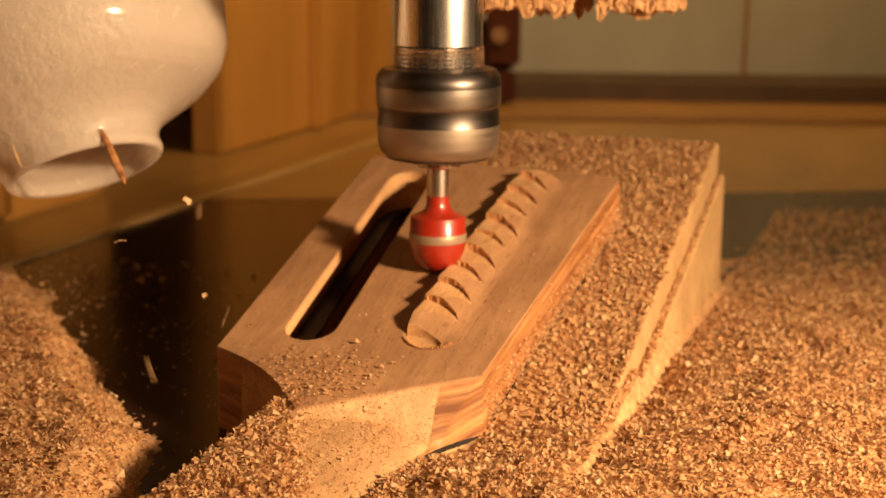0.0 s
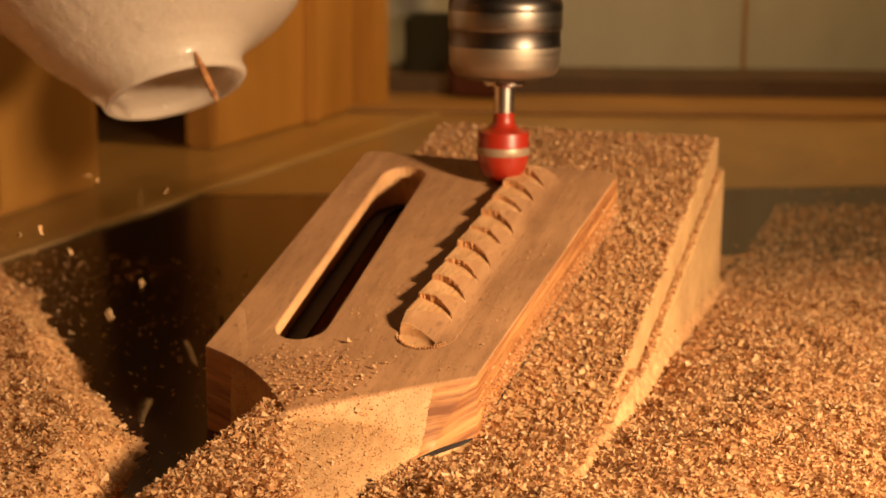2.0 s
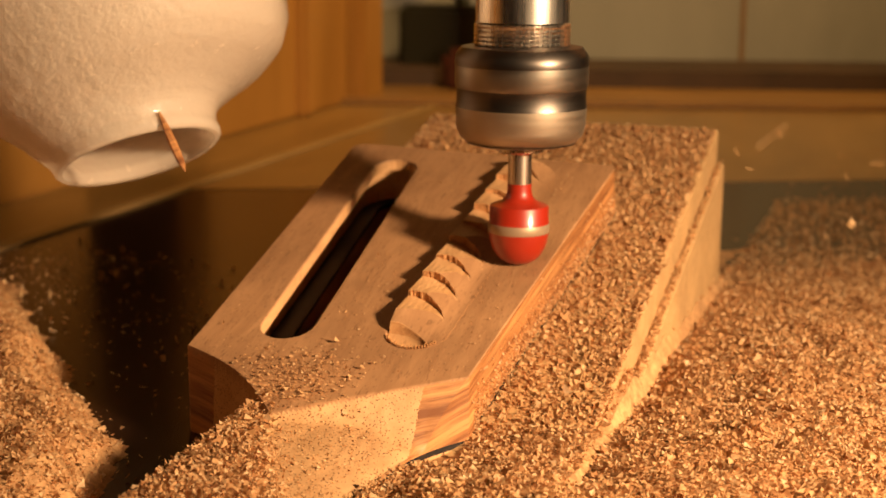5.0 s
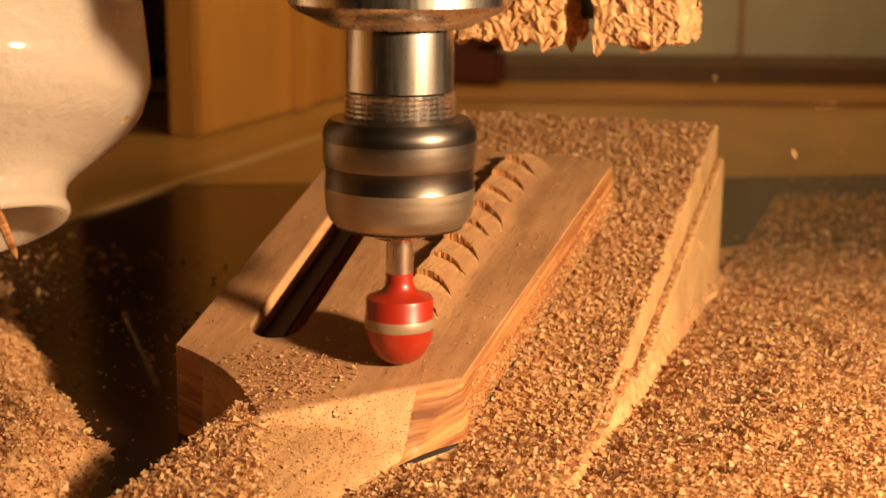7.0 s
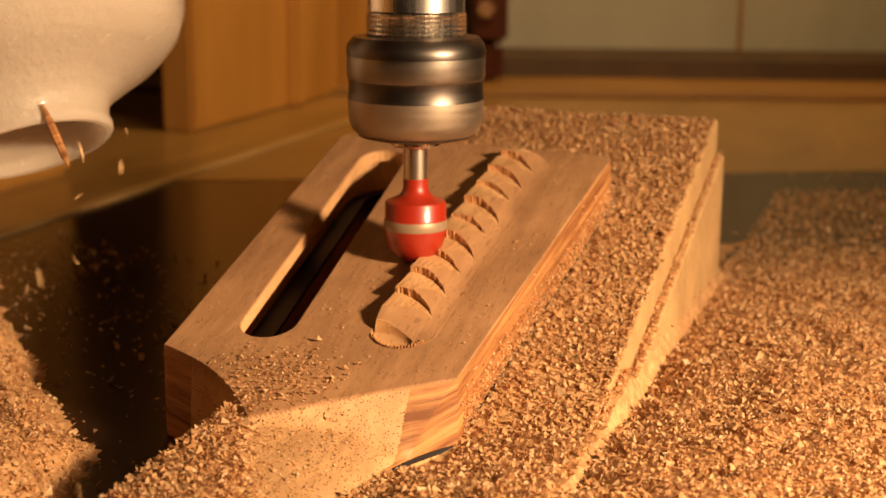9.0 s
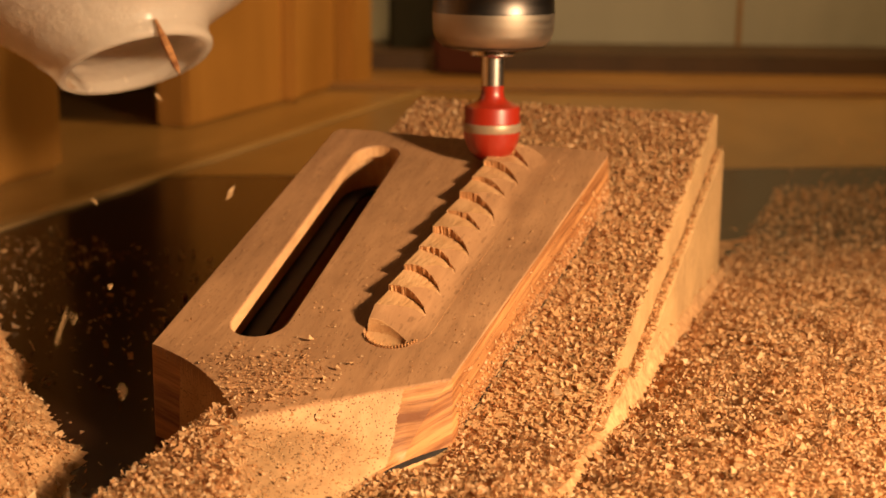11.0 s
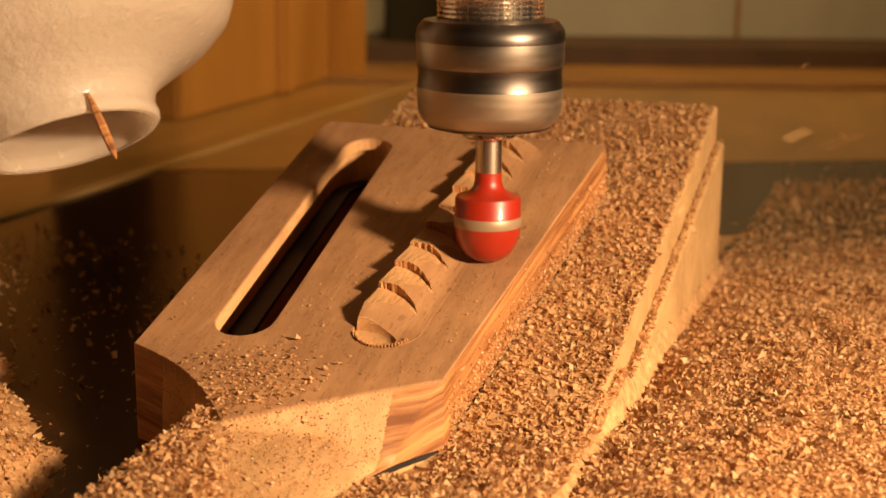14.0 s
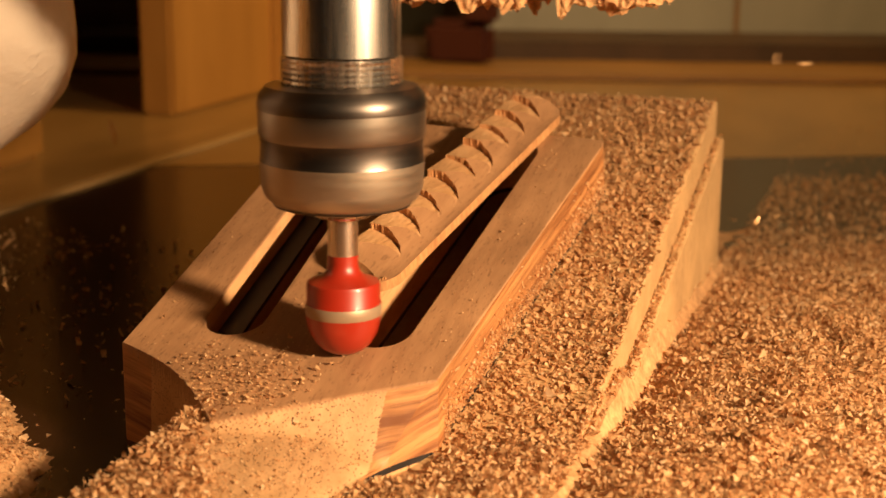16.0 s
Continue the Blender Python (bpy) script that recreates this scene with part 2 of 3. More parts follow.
def wedge_block(x0, x1, y0, y1, drop):
    bm = bmesh.new()
    z = lambda y: max(FACE0 - 0.0158 + y * TAN - drop, TABLE + 0.0006)
    ys = [y0 + (y1 - y0) * k / 24 for k in range(25)]
    rows = [[bm.verts.new(p) for p in ((x0, y, TABLE), (x1, y, TABLE), (x1, y, z(y)), (x1 - 0.0008, y, z(y) + 0.0006), (x0, y, z(y) + 0.0006))] for y in ys]
    for a, b in zip(rows, rows[1:]):
        for k in range(5):
            bm.faces.new((a[k], a[(k + 1) % 5], b[(k + 1) % 5], b[k]))
    bm.faces.new(rows[0])
    bm.faces.new(rows[-1])
    return bm


part("ramp_block", wedge_block(0.0300, 0.0631, -0.030, 0.1755, 0.0), MDF, wedge)
part("ramp_block", wedge_block(-0.0360, -0.0320, 0.014, 0.1755, 0.0), MDF, wedge)
part("ramp_floor", wedge_block(-0.0319, 0.0299, 0.0, 0.1259, 0.0140), MDF, wedge)
part("ramp_block", wedge_block(-0.0319, 0.0299, 0.1260, 0.1755, 0.0), MDF, wedge)
part("side_board", wedge_block(0.0634, 0.0656, -0.012, 0.1752, 0.0108), MDF, wedge)

# ---- guitar neck, lying face down, headstock on the wedge ----
HEAD = pose(0, 0, FACE0, math.degrees(SLOPE))
THICK = 0.0150
COS = math.cos(SLOPE)
neck = thing("guitar_neck", "unfinished brown guitar neck with slotted headstock lying on the wedge", "guitar neck", HEAD)


def rounded(points, radius, steps=5):
    """A polygon with its corners rounded."""
    out = []
    n = len(points)
    for k, p in enumerate(points):
        p, a, b = Vector(p), Vector(points[k - 1]), Vector(points[(k + 1) % n])
        u, w = (a - p).normalized(), (b - p).normalized()
        r = radius[k] if isinstance(radius, (list, tuple)) else radius
        if r <= 0:
            out.append(p)
            continue
        for s in range(steps + 1):
            t = s / steps
            out.append((1 - t) ** 2 * (p + u * r) + 2 * t * (1 - t) * p + t * t * (p + w * r))
    return out


def slot_outline(x0, x1, y0, y1, lean):
    """A slot with round ends, its sides leaning out towards the far end."""
    r = (x1 - x0) / 2
    xc = (x0 + x1) / 2
    pts = [Vector((xc + r * math.cos(math.pi + a), y0 + r + r * math.sin(math.pi + a))) for a in np.linspace(0, math.pi, 13)]
    pts += [Vector((xc + lean + r * math.cos(a), y1 - r + r * math.sin(a))) for a in np.linspace(0, math.pi, 13)]
    return pts


SLOTS = [slot_outline(-0.0222, -0.0085, 0.0072, 0.1105, -0.0058), slot_outline(0.0102, 0.0248, 0.0085, 0.1120, 0.0030)]


def plate(outline, holes, top, bottom, chamfer=0.0003):
    """A flat plate with holes; material 0 on its faces, 1 on its sides, 2 in its holes."""
    bm = bmesh.new()
    loops = []
    for pts in (outline, *holes):
        vs = [bm.verts.new((p.x, p.y, top)) for p in pts]
        es = [bm.edges.new((vs[k], vs[(k + 1) % len(vs)])) for k in range(len(vs))]
        loops.append((vs, es))
    bmesh.ops.triangle_fill(bm, edges=[e for _, es in loops for e in es], use_beauty=True)
    topf = list(bm.faces)
    made = {}
    for k, (vs, _) in enumerate(loops):
        low = [bm.verts.new((v.co.x, v.co.y, bottom)) for v in vs]
        made.update(dict(zip(vs, low)))
        for a in range(len(vs)):
            b = (a + 1) % len(vs)
            f = bm.faces.new((vs[a], vs[b], low[b], low[a]))
            f.material_index = 1 if k == 0 else 2
    for f in topf:
        bm.faces.new([made[v] for v in reversed(f.verts)])
    if chamfer:
        rim = [e for _, es in loops for e in es if e.is_valid and not (abs(e.verts[0].co.y) < 1e-5 and abs(e.verts[1].co.y) < 1e-5)]
        bmesh.ops.bevel(bm, geom=rim, offset=chamfer, segments=2, affect="EDGES", profile=0.5)
    return bm


OUT = rounded([(-0.0359, 0.0), (0.0359, 0.0), (0.0439, 0.1158), (-0.0400, 0.1210)], [0, 0, 0.004, 0.006])
part("headstock", plate(OUT, SLOTS, 0.0, -0.0034), [FACE, EDGE, CUT], neck)
WIDE = [slot_outline(-0.0285, -0.0080, 0.0050, 0.1125, -0.0045), SLOTS[1]]
part("headstock_core", plate(OUT, WIDE, -0.0035, -THICK + 0.0012, 0), [FACE, EDGE, CUT], neck)
part("veneer", plate([p * 1.004 for p in OUT], SLOTS, -THICK + 0.0011, -THICK, 0), VENEER, neck, "thin black veneer")


def shaft_surface():
    """The dart under the headstock and the round shaft that runs on from it, as one carved surface."""
    bm = bmesh.new()
    nu, nv = 230, 210
    apex = Vector((-0.0035, -0.0222))
    left, right = Vector((-0.0359, 0.0)), Vector((0.0359, 0.0))
    bottom = -0.0060
    back = HEAD.inverted()

    def half(y):
        k = min(1, max(0, -y / 0.030))
        return 0.0359 - 0.0093 * (1 - (1 - k) ** 2.2)

    def outside(x, y):
        p = Vector((x, y))
        out = -1.0
        for a, b, bow in ((left, apex, 0.0030), (apex, right, 0.0004)):
            d = (b - a).normalized()
            t = (p - a).dot(d) / (b - a).length
            n = Vector((d.y, -d.x))
            out = max(out, (p - a).dot(n) + bow * math.sin(math.pi * min(1, max(0, t))))
        return out

    grid, marks = [], []
    for j in range(nv + 1):
        y = -0.16 * (j / nv) ** 1.7
        hw = half(y)
        row, mark = [], []
        for i in range(nu + 1):
            u = -1 + 2 * i / nu
            x = hw * u
            s = outside(x, y)
            dart = FACE0 + y * TAN - (1.4 if x > apex.x else 12.0) * max(0.0, s)
            shaft = bottom + 0.0072 * max(0.0, 1 - abs(u) ** 2.4) ** 0.6 - 0.006 * min(1, -y / 0.16)
            fall = max(0.0, -0.0085 - x)
            shaft += 0.0012 * min(1, max(0, -x / 0.012 + 0.6)) - 1.0 * fall ** 2 / (fall + 0.003)
            k = 0.0012
            hi, lo = max(dart, shaft), min(dart, shaft)
            z = hi + (k * math.exp(-(hi - lo) / k) * 0.6 if s > 0 else 0)
            z += 0.00012 * wobble(x, y, 420, 1.3) if s > 0 else 0
            row.append(bm.verts.new(back @ Vector((x, y, max(z, TABLE - 0.002 if x < 0 else bottom + 0.0004)))))
            mark.append((x, y, s))
        grid.append(row)
        marks.append(mark)
    for j in range(nv):
        for i in range(nu):
            f = bm.faces.new((grid[j][i], grid[j][i + 1], grid[j + 1][i + 1], grid[j + 1][i]))
            x, y, s = marks[j][i]
            f.material_index = 0 if s <= 0.0001 else (2 if abs(x) > 0.0268 + 0.10 * max(0, -y - 0.010) else 1)
    foot = [bm.verts.new(back @ Vector((m[0][0], m[0][1], TABLE - 0.003))) for m in marks]
    for j in range(nv):
        bm.faces.new((grid[j][0], grid[j + 1][0], foot[j + 1], foot[j])).material_index = 2
    top = [row[nu] for row in grid]
    place = [m[nu][:2] for m in marks]
    top.insert(0, bm.verts.new(back @ Vector((0.0360, 0.005, FACE0 - 0.001))))
    place.insert(0, (0.0360, 0.005))
    mid = [bm.verts.new(back @ Vector((x * 1.004, y, bottom))) for x, y in place]
    low = [bm.verts.new(back @ Vector((x * 1.006, y, bottom - 0.0013))) for x, y in place]
    end = [bm.verts.new(back @ Vector((x, y, TABLE - 0.001))) for x, y in place]
    for j in range(nv + 1):
        bm.faces.new((top[j], top[j + 1], mid[j + 1], mid[j])).material_index = 2
        bm.faces.new((mid[j], mid[j + 1], low[j + 1], low[j])).material_index = 3
        bm.faces.new((low[j], low[j + 1], end[j + 1], end[j])).material_index = 1
    return bm


part("shaft", shaft_surface(), [FACE, PALE, EDGE, VENEER], neck, "pale carved shaft with dark pores", smooth=True)

# ---- waste strip over the second slot: level terraces stepping up the slope ----
waste = thing("waste_strip", "loose stepped wood offcut strip covering the headstock slot", "offcut", HEAD)


def scooped_strip():
    """A ridge whose top falls away to one side, cut into level stairs that bite only into its high side."""
    bm = bmesh.new()
    x0, x1, y0, y1, lean = 0.0106, 0.0254, 0.0087, 0.1116, 0.0030
    half = (x1 - x0) / 2
    pitch, rad = 0.0098, 0.0102
    nx, ny = 72, 520
    grid, kinds = [], []
    for j in range(ny + 1):
        y = y0 + (y1 - y0) * j / ny
        end = min(y - y0, y1 - y)
        w = half if end >= half else math.sqrt(max(1e-9, half * half - (half - end) ** 2))
        shift = lean * (y - y0) / (y1 - y0)
        row, kind = [], []
        for i in range(nx + 1):
            x = (x0 + x1) / 2 + shift + w * (-1 + 2 * i / nx)
            edge = x - x0 - shift
            rise = min(1, max(0, (y - y0 - 0.003) / 0.013))
            e = min(1, max(0, edge / 0.0146))
            ridge = 0.00006 + 0.0050 * (1 - e * e * (3 - 2 * e)) * rise
            bow = rad - math.sqrt(max(1e-8, rad * rad - min(rad, edge - 0.0016) ** 2))
            ragged = 0.00030 * wobble(x, y * 0.2, 2100, 2.2) + 0.00030 * wobble(x, y * 0.2, 800, 1.1)
            phase = (y + bow + ragged - 0.0288) / pitch
            step = math.floor(phase)
            level = 0.0038 - (0.0012 + 0.0020 * min(1, e / 0.6)) * (phase - step) + 0.0003 * math.sin(step * 2.7)
            if step < -1:
                u = min(1, max(0, (y + bow * 0.6 - y0) / 0.0090))
                level = -0.0014 * math.sin(math.pi * min(1, u / 0.8)) + 0.0034 * max(0, (u - 0.55) / 0.45) ** 2
            kind.append(level < ridge)
            row.append(bm.verts.new((x, y, min(ridge, level))))
        grid.append(row)
        kinds.append(kind)
    for j, (a, b) in enumerate(zip(grid, grid[1:])):
        for i in range(nx):
            f = bm.faces.new((a[i], a[i + 1], b[i + 1], b[i]))
            f.normal_update()
            f.material_index = 1 if abs(f.normal.z) < 0.70 else (0 if kinds[j][i] else 2)
    rim = [row[0] for row in grid] + [v for v in grid[-1][1:]] + [row[-1] for row in reversed(grid[:-1])] + [v for v in reversed(grid[0][1:-1])]
    low = [bm.verts.new((v.co.x, v.co.y, -0.0024)) for v in rim]
    for k in range(len(rim)):
        m = (k + 1) % len(rim)
        bm.faces.new((rim[k], rim[m], low[m], low[k])).material_index = 1
    bm.faces.new(low)
    return bm


part("strip", scooped_strip(), [CUT, RISER, FACE], waste)
bm = bmesh.new()
for k in range(22):
    a = radians(205 + 125 * k / 21)
    bx, by = 0.0176 + 0.0069 * math.cos(a), 0.0158 + 0.0069 * math.sin(a)
    box(bm, bx - 0.00012, bx + 0.00012, by - 0.0004, by + 0.0005 + 0.0004 * math.sin(k * 2.3), -0.0004, 0.00055)
part("frayed_edge", bm, [RISER], waste, "torn brown fibres along the rounded end")

# ---- spindle with collet nut and red cutter; its origin is the tip of the cutter ----
spindle = thing("router_spindle", "steel router spindle with collet nut and red round-nosed cutter", "router")
part("cutter_body", lathe([(0, 0.0001), (0.0030, 0.0), (0.0044, 0.0008), (0.0058, 0.0022), (0.0069, 0.0042), (0.0075, 0.0062), (0.0078, 0.0082)]), RED, spindle, "glossy red cutter head", smooth=True)
part("carbide_band", lathe([(0.0078, 0.0082), (0.0079, 0.0084), (0.0079, 0.0104), (0.0078, 0.0106)]), BAND, spindle, "pale worn band round the cutter", smooth=True)
part("cutter_shoulder", lathe([(0.0078, 0.0106), (0.0076, 0.0109), (0.0076, 0.0145), (0.0073, 0.0151), (0.0060, 0.0156), (0.0043, 0.0163), (0.0034, 0.0174), (0.0031, 0.0188), (0.0031, 0.0207)]), RED, spindle, "glossy red cutter neck", smooth=True)
part("shank", lathe([(0.00305, 0.0207), (0.00305, 0.0305)]), STEEL, spindle, "polished steel shank", smooth=True)
part("collet", lathe([(0.0030, 0.0288), (0.0058, 0.0288), (0.0062, 0.0292), (0.0062, 0.0302), (0.0048, 0.0310)]), STEEL, spindle, smooth=True)
nut = part("collet_nut", lathe([(0.0060, 0.0308), (0.0112, 0.0308), (0.0138, 0.0316), (0.0155, 0.0331), (0.0163, 0.0352), (0.0166, 0.0405)]), NUT_LOW, spindle, "lighter tan lower rim of the collet nut", smooth=True)
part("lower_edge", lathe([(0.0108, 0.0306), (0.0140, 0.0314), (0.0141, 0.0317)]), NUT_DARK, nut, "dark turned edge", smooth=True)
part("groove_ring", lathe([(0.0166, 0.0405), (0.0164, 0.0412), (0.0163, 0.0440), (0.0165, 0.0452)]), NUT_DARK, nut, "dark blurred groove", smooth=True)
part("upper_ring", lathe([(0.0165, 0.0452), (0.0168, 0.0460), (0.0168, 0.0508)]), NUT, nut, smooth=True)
part("top_rim", lathe([(0.0168, 0.0508), (0.0169, 0.0518), (0.0166, 0.0535), (0.0152, 0.0553), (0.0120, 0.0558)]), NUT_DARK, nut, "darker rounded rim", smooth=True)
thread = [(0.0118, 0.0556)]
for k in range(5):
    thread += [(0.0122, 0.0562 + 0.0011 * k), (0.0119, 0.0567 + 0.0011 * k)]
part("thread", lathe(thread), STEEL, spindle, "fine steel thread", smooth=False)
part("shaft", lathe([(0.0117, 0.0615), (0.0117, 0.0752)]), STEEL, spindle, "polished steel shaft", smooth=True)
part("flange", lathe([(0.0117, 0.0750), (0.0150, 0.0750), (0.0225, 0.0785), (0.0240, 0.0800), (0.0240, 0.0835)]), STEEL, spindle, "chamfered steel flange", smooth=True)
part("motor_body", lathe([(0.0240, 0.0835), (0.0290, 0.0840), (0.0290, 0.30)]), STEEL, spindle, "steel motor body", smooth=True)

# ---- dust nozzle: a cloudy bottle neck beside the spindle, carried with it ----
nozzle = thing("dust_nozzle", "cloudy translucent plastic bottle used as a dust nozzle", "nozzle")
NR = 0.0226


def bottle():
    prof = [(0.98, 0.0, 0), (1.01, 0.03, 0), (1.02, 0.08, 0), (1.03, 0.18, -0.03), (1.09, 0.30, -0.06), (1.15, 0.38, -0.07), (1.27, 0.50, -0.03), (1.48, 0.64, 0.05), (1.70, 0.78, 0.14), (1.87, 0.94, 0.19), (2.03, 1.2, 0.17), (2.16, 1.5, 0.10), (2.30, 1.9, 0.02), (2.40, 2.4, 0.0), (2.40, 5.2, 0.0)]
    pts = []
    for a, b in zip(prof, prof[1:]):
        for q in range(3):
            pts.append(tuple(a[k] + (b[k] - a[k]) * q / 3 for k in range(3)))
    pts.append(prof[-1])
    shell = [(r * NR, h * NR, c * NR) for r, h, c in pts[::-1]] + [(r * NR - 0.0013, h * NR, c * NR) for r, h, c in pts]
    bm = lathe([(r, h) for r, h, c in shell], 64)
    bm.verts.ensure_lookup_table()
    for k, (r, h, c) in enumerate(shell):
        for v in bm.verts[64 * k:64 * k + 64]:
            dent = 1 + 0.012 * noise.noise(v.co * 60)
            v.co = Vector((v.co.x * dent + c, v.co.y * dent, v.co.z))
    return bm


RIGHT, UP, AWAY = Vector((0.943, 0.334, 0)), Vector((-0.075, 0.211, 0.974)), Vector((-0.325, 0.916, -0.225))
AXIS = (math.cos(radians(8)) * (-0.31 * RIGHT + 0.95 * UP) + math.sin(radians(8)) * AWAY).normalized()
SIDE = (RIGHT - AXIS * RIGHT.dot(AXIS)).normalized()
TILT = Matrix((SIDE, AXIS.cross(SIDE), AXIS)).transposed().to_4x4()
bottle_ob = part("bottle", bottle(), MILKY, nozzle, "cloudy translucent plastic", smooth=True)
bottle_ob.matrix_basis = TILT
sp = lathe([(0.0002, -0.0085), (0.0009, -0.006), (0.0011, 0.0), (0.0009, 0.004), (0.0003, 0.0085)], 6)
splinter = part("splinter", sp, EDGE, nozzle, "brown wood splinter stuck on the rim")
splinter.matrix_basis = TILT @ pose(0.0118, -0.0215, -0.0045, 0, -7, 0)

# ---- chip-caked carriage behind the spindle ----
carriage = thing("router_carriage", "router carriage bracket caked with wood chips", "carriage")
part("bracket", boxed(-0.012, 0.052, 0.006, 0.018, 0.006, 0.05, bevel=0.003), DARK, carriage, "dark metal bracket")


def caked(x0, x1, seed):
    """A lump of packed chips hanging under the bracket, ragged below."""
    bm = bmesh.new()
    bmesh.ops.create_cube(bm, size=1.0)
    bmesh.ops.subdivide_edges(bm, edges=bm.edges[:], cuts=34, use_grid_fill=True)
    for v in bm.verts:
        x, y, z = v.co
        p = Vector((x0 + (x1 - x0) * (x + 0.5), -0.012 + 0.03 * (y + 0.5), 0.002 + 0.03 * (z + 0.5)))
        p += noise.noise_vector(p * 260 + Vector((seed, 0, 0))) * 0.0012 + noise.noise_vector(p * 900) * 0.0008 + noise.noise_vector(p * 1900) * 0.0005
        if z < 0.0:
            tooth = max(0, noise.noise(Vector((p.x * 230, p.y * 90, seed))) - 0.12) * 0.0065 + max(0, noise.noise(Vector((p.x * 700, p.y * 300, seed)))) * 0.002
            p.z -= tooth * (-2 * z)
        v.co = p
    return bm


lump_a = part("chip_cake", caked(-0.008, 0.0235, 1.0), BED, carriage, "ragged cake of tan wood chips")
lump_b = part("chip_cake", caked(0.0312, 0.052, 7.0), BED, carriage, "ragged cake of tan wood chips")


# ---- wood chips ----
def flakes(name, places, label, size=(0.0004, 0.00145), flat=0.5, mat=None):
    """Loose chips: small bent quads at the given places."""
    n = len(places)
    rng = np.random.RandomState(len(name) * 7 + n % 97)
    c = np.array(places)
    l = rng.uniform(size[0], size[1], n) * (1 + 0.7 * (rng.rand(n) > 0.93))
    w = l * rng.uniform(0.20, 0.60, n)
    yaw = rng.rand(n) * 6.283
    tilt = rng.normal(0, flat, n)
    roll = rng.normal(0, flat, n)
    u = np.stack([np.cos(yaw) * np.cos(tilt), np.sin(yaw) * np.cos(tilt), np.sin(tilt)], 1)
    s = np.stack([-np.sin(yaw) * np.cos(roll), np.cos(yaw) * np.cos(roll), np.sin(roll)], 1)
    nrm = np.cross(u, s)
    bend = (rng.rand(n) * 0.8 * l)[:, None] * nrm
    a = u * l[:, None] / 2
    b = s * w[:, None] / 2
    v = np.stack([c - a - b, c + a * rng.uniform(0.6, 1.2, n)[:, None] - b, c + a + b, c - a * rng.uniform(0.5, 1.1, n)[:, None] + b + bend], 1).reshape(-1, 3)
    f = np.arange(4 * n).reshape(-1, 4)
    me = bpy.data.meshes.new(name)
    me.from_pydata(v.tolist(), [], np.concatenate([f[:, [0, 1, 2]], f[:, [0, 2, 3]]]).tolist())
    me.materials.append(mat or CHIPS)
    return tagged(new(name, me), label, "wood chips", kind="stuff")


def right_height(x, y):
    k = min(1, max(0, (0.27 - y + 0.03 * wobble(x, y, 18, 6.1)) / 0.22))
    k = k * k * (3 - 2 * k)
    h = 0.0122 * k
    h += 0.0035 * wobble(x, y, 22, 3.1) * k + 0.0022 * wobble(x, y, 90, 5.2) * k
    if x > 0.0656 and y > -0.05:
        bank = min(1, (x - 0.0656) / 0.034) ** 0.7
        h *= 1 - (0.58 - 0.58 * bank) * min(1, (y + 0.05) / 0.03)
    if x < 0.0660:
        fill = 0.0040 + 0.0045 * min(1, max(0, (x - 0.034) / 0.022)) ** 0.8 + (0.004 if y < -0.04 else 0.004 * max(0, -(y + 0.012) / 0.028))
        h = min(h, max(fill, FACE0 - 0.0166 + y * TAN - TABLE)) + 0.0008 * wobble(x, y, 90, 5.2)
    return TABLE - 0.0005 + h


def left_height(x, y):
    k = min(1, max(0, (0.15 - y + 0.02 * wobble(x, y, 30, 4.4)) / 0.12))
    rim = min(-0.103 + (0.031 - y) * (1.0 if y < 0.031 else 0.95), -0.050 - (y + 0.02) * 0.5) + 0.009 * wobble(x, y, 60, 7.7) + 0.004 * wobble(x, y, 190, 1.7)
    near = min(1, max(0.0, (rim - x) / 0.020 + 0.5))
    h = (0.0105 * k + (0.0030 * wobble(x, y, 25, 8.0) + 0.0018 * wobble(x, y, 90, 2.0)) * k) * near
    return TABLE - 0.0004 + h


def bed(name, x0, x1, y0, y1, n, m, height, label):
    bm = bmesh.new()
    g = [[bm.verts.new((x0 + (x1 - x0) * i / n, y0 + (y1 - y0) * j / m, height(x0 + (x1 - x0) * i / n, y0 + (y1 - y0) * j / m))) for i in range(n + 1)] for j in range(m + 1)]
    for a, b in zip(g, g[1:]):
        for i in range(n):
            q = (a[i], a[i + 1], b[i + 1], b[i])
            if max(v.co.z for v in q) > TABLE:
                bm.faces.new(q)
    return tagged(new(name, mesh_of(bm, name, BED, True)), label, "wood chips", kind="stuff")


bed("chip_heap", 0.0262, 0.42, -0.14, 0.34, 160, 200, right_height, "thick heap of tan wood chips beside the wedge")
bed("chip_heap", -0.36, -0.004, -0.14, 0.20, 140, 140, left_height, "heap of tan wood chips on the table")
rng = np.random.RandomState(4)


def strewn(n, x0, x1, y0, y1, height, lift=0.0012, keep=None):
    out = []
    while len(out) < n:
        x, y = rng.uniform(x0, x1), rng.uniform(y0, y1)
        if keep and rng.rand() > keep(x, y):
            continue
        out.append((x, y, max(height(x, y), TABLE + 0.0003) + rng.uniform(0, lift)))
    return out


flakes("wood_chips", strewn(235000, 0.027, 0.36, -0.13, 0.55, right_height, 0.0016, lambda x, y: 0.0 if (x < 0.0635 and y > -0.016 and (y > 0.045 or x < 0.038 + 0.075 * y)) else (1.0 if y < 0.20 else max(0.22 if y < 0.36 + 0.5 * (x - 0.06) else 0.008, 1 - (y - 0.20) / 0.09)) * (1 if x < 0.2 else 0.6)), "thick layer of tan wood chips on the table", flat=0.5)
flakes("wood_chips", strewn(85000, -0.30, -0.012, -0.13, 0.16, left_height, 0.0016, lambda x, y: ((0.05 if x < -0.13 else 0.015) + min(1, max(0, left_height(x, y) - TABLE) / 0.004))), "thick layer of tan wood chips on the table", flat=0.5)
ramp_top = lambda x, y: FACE0 - 0.0160 + y * TAN
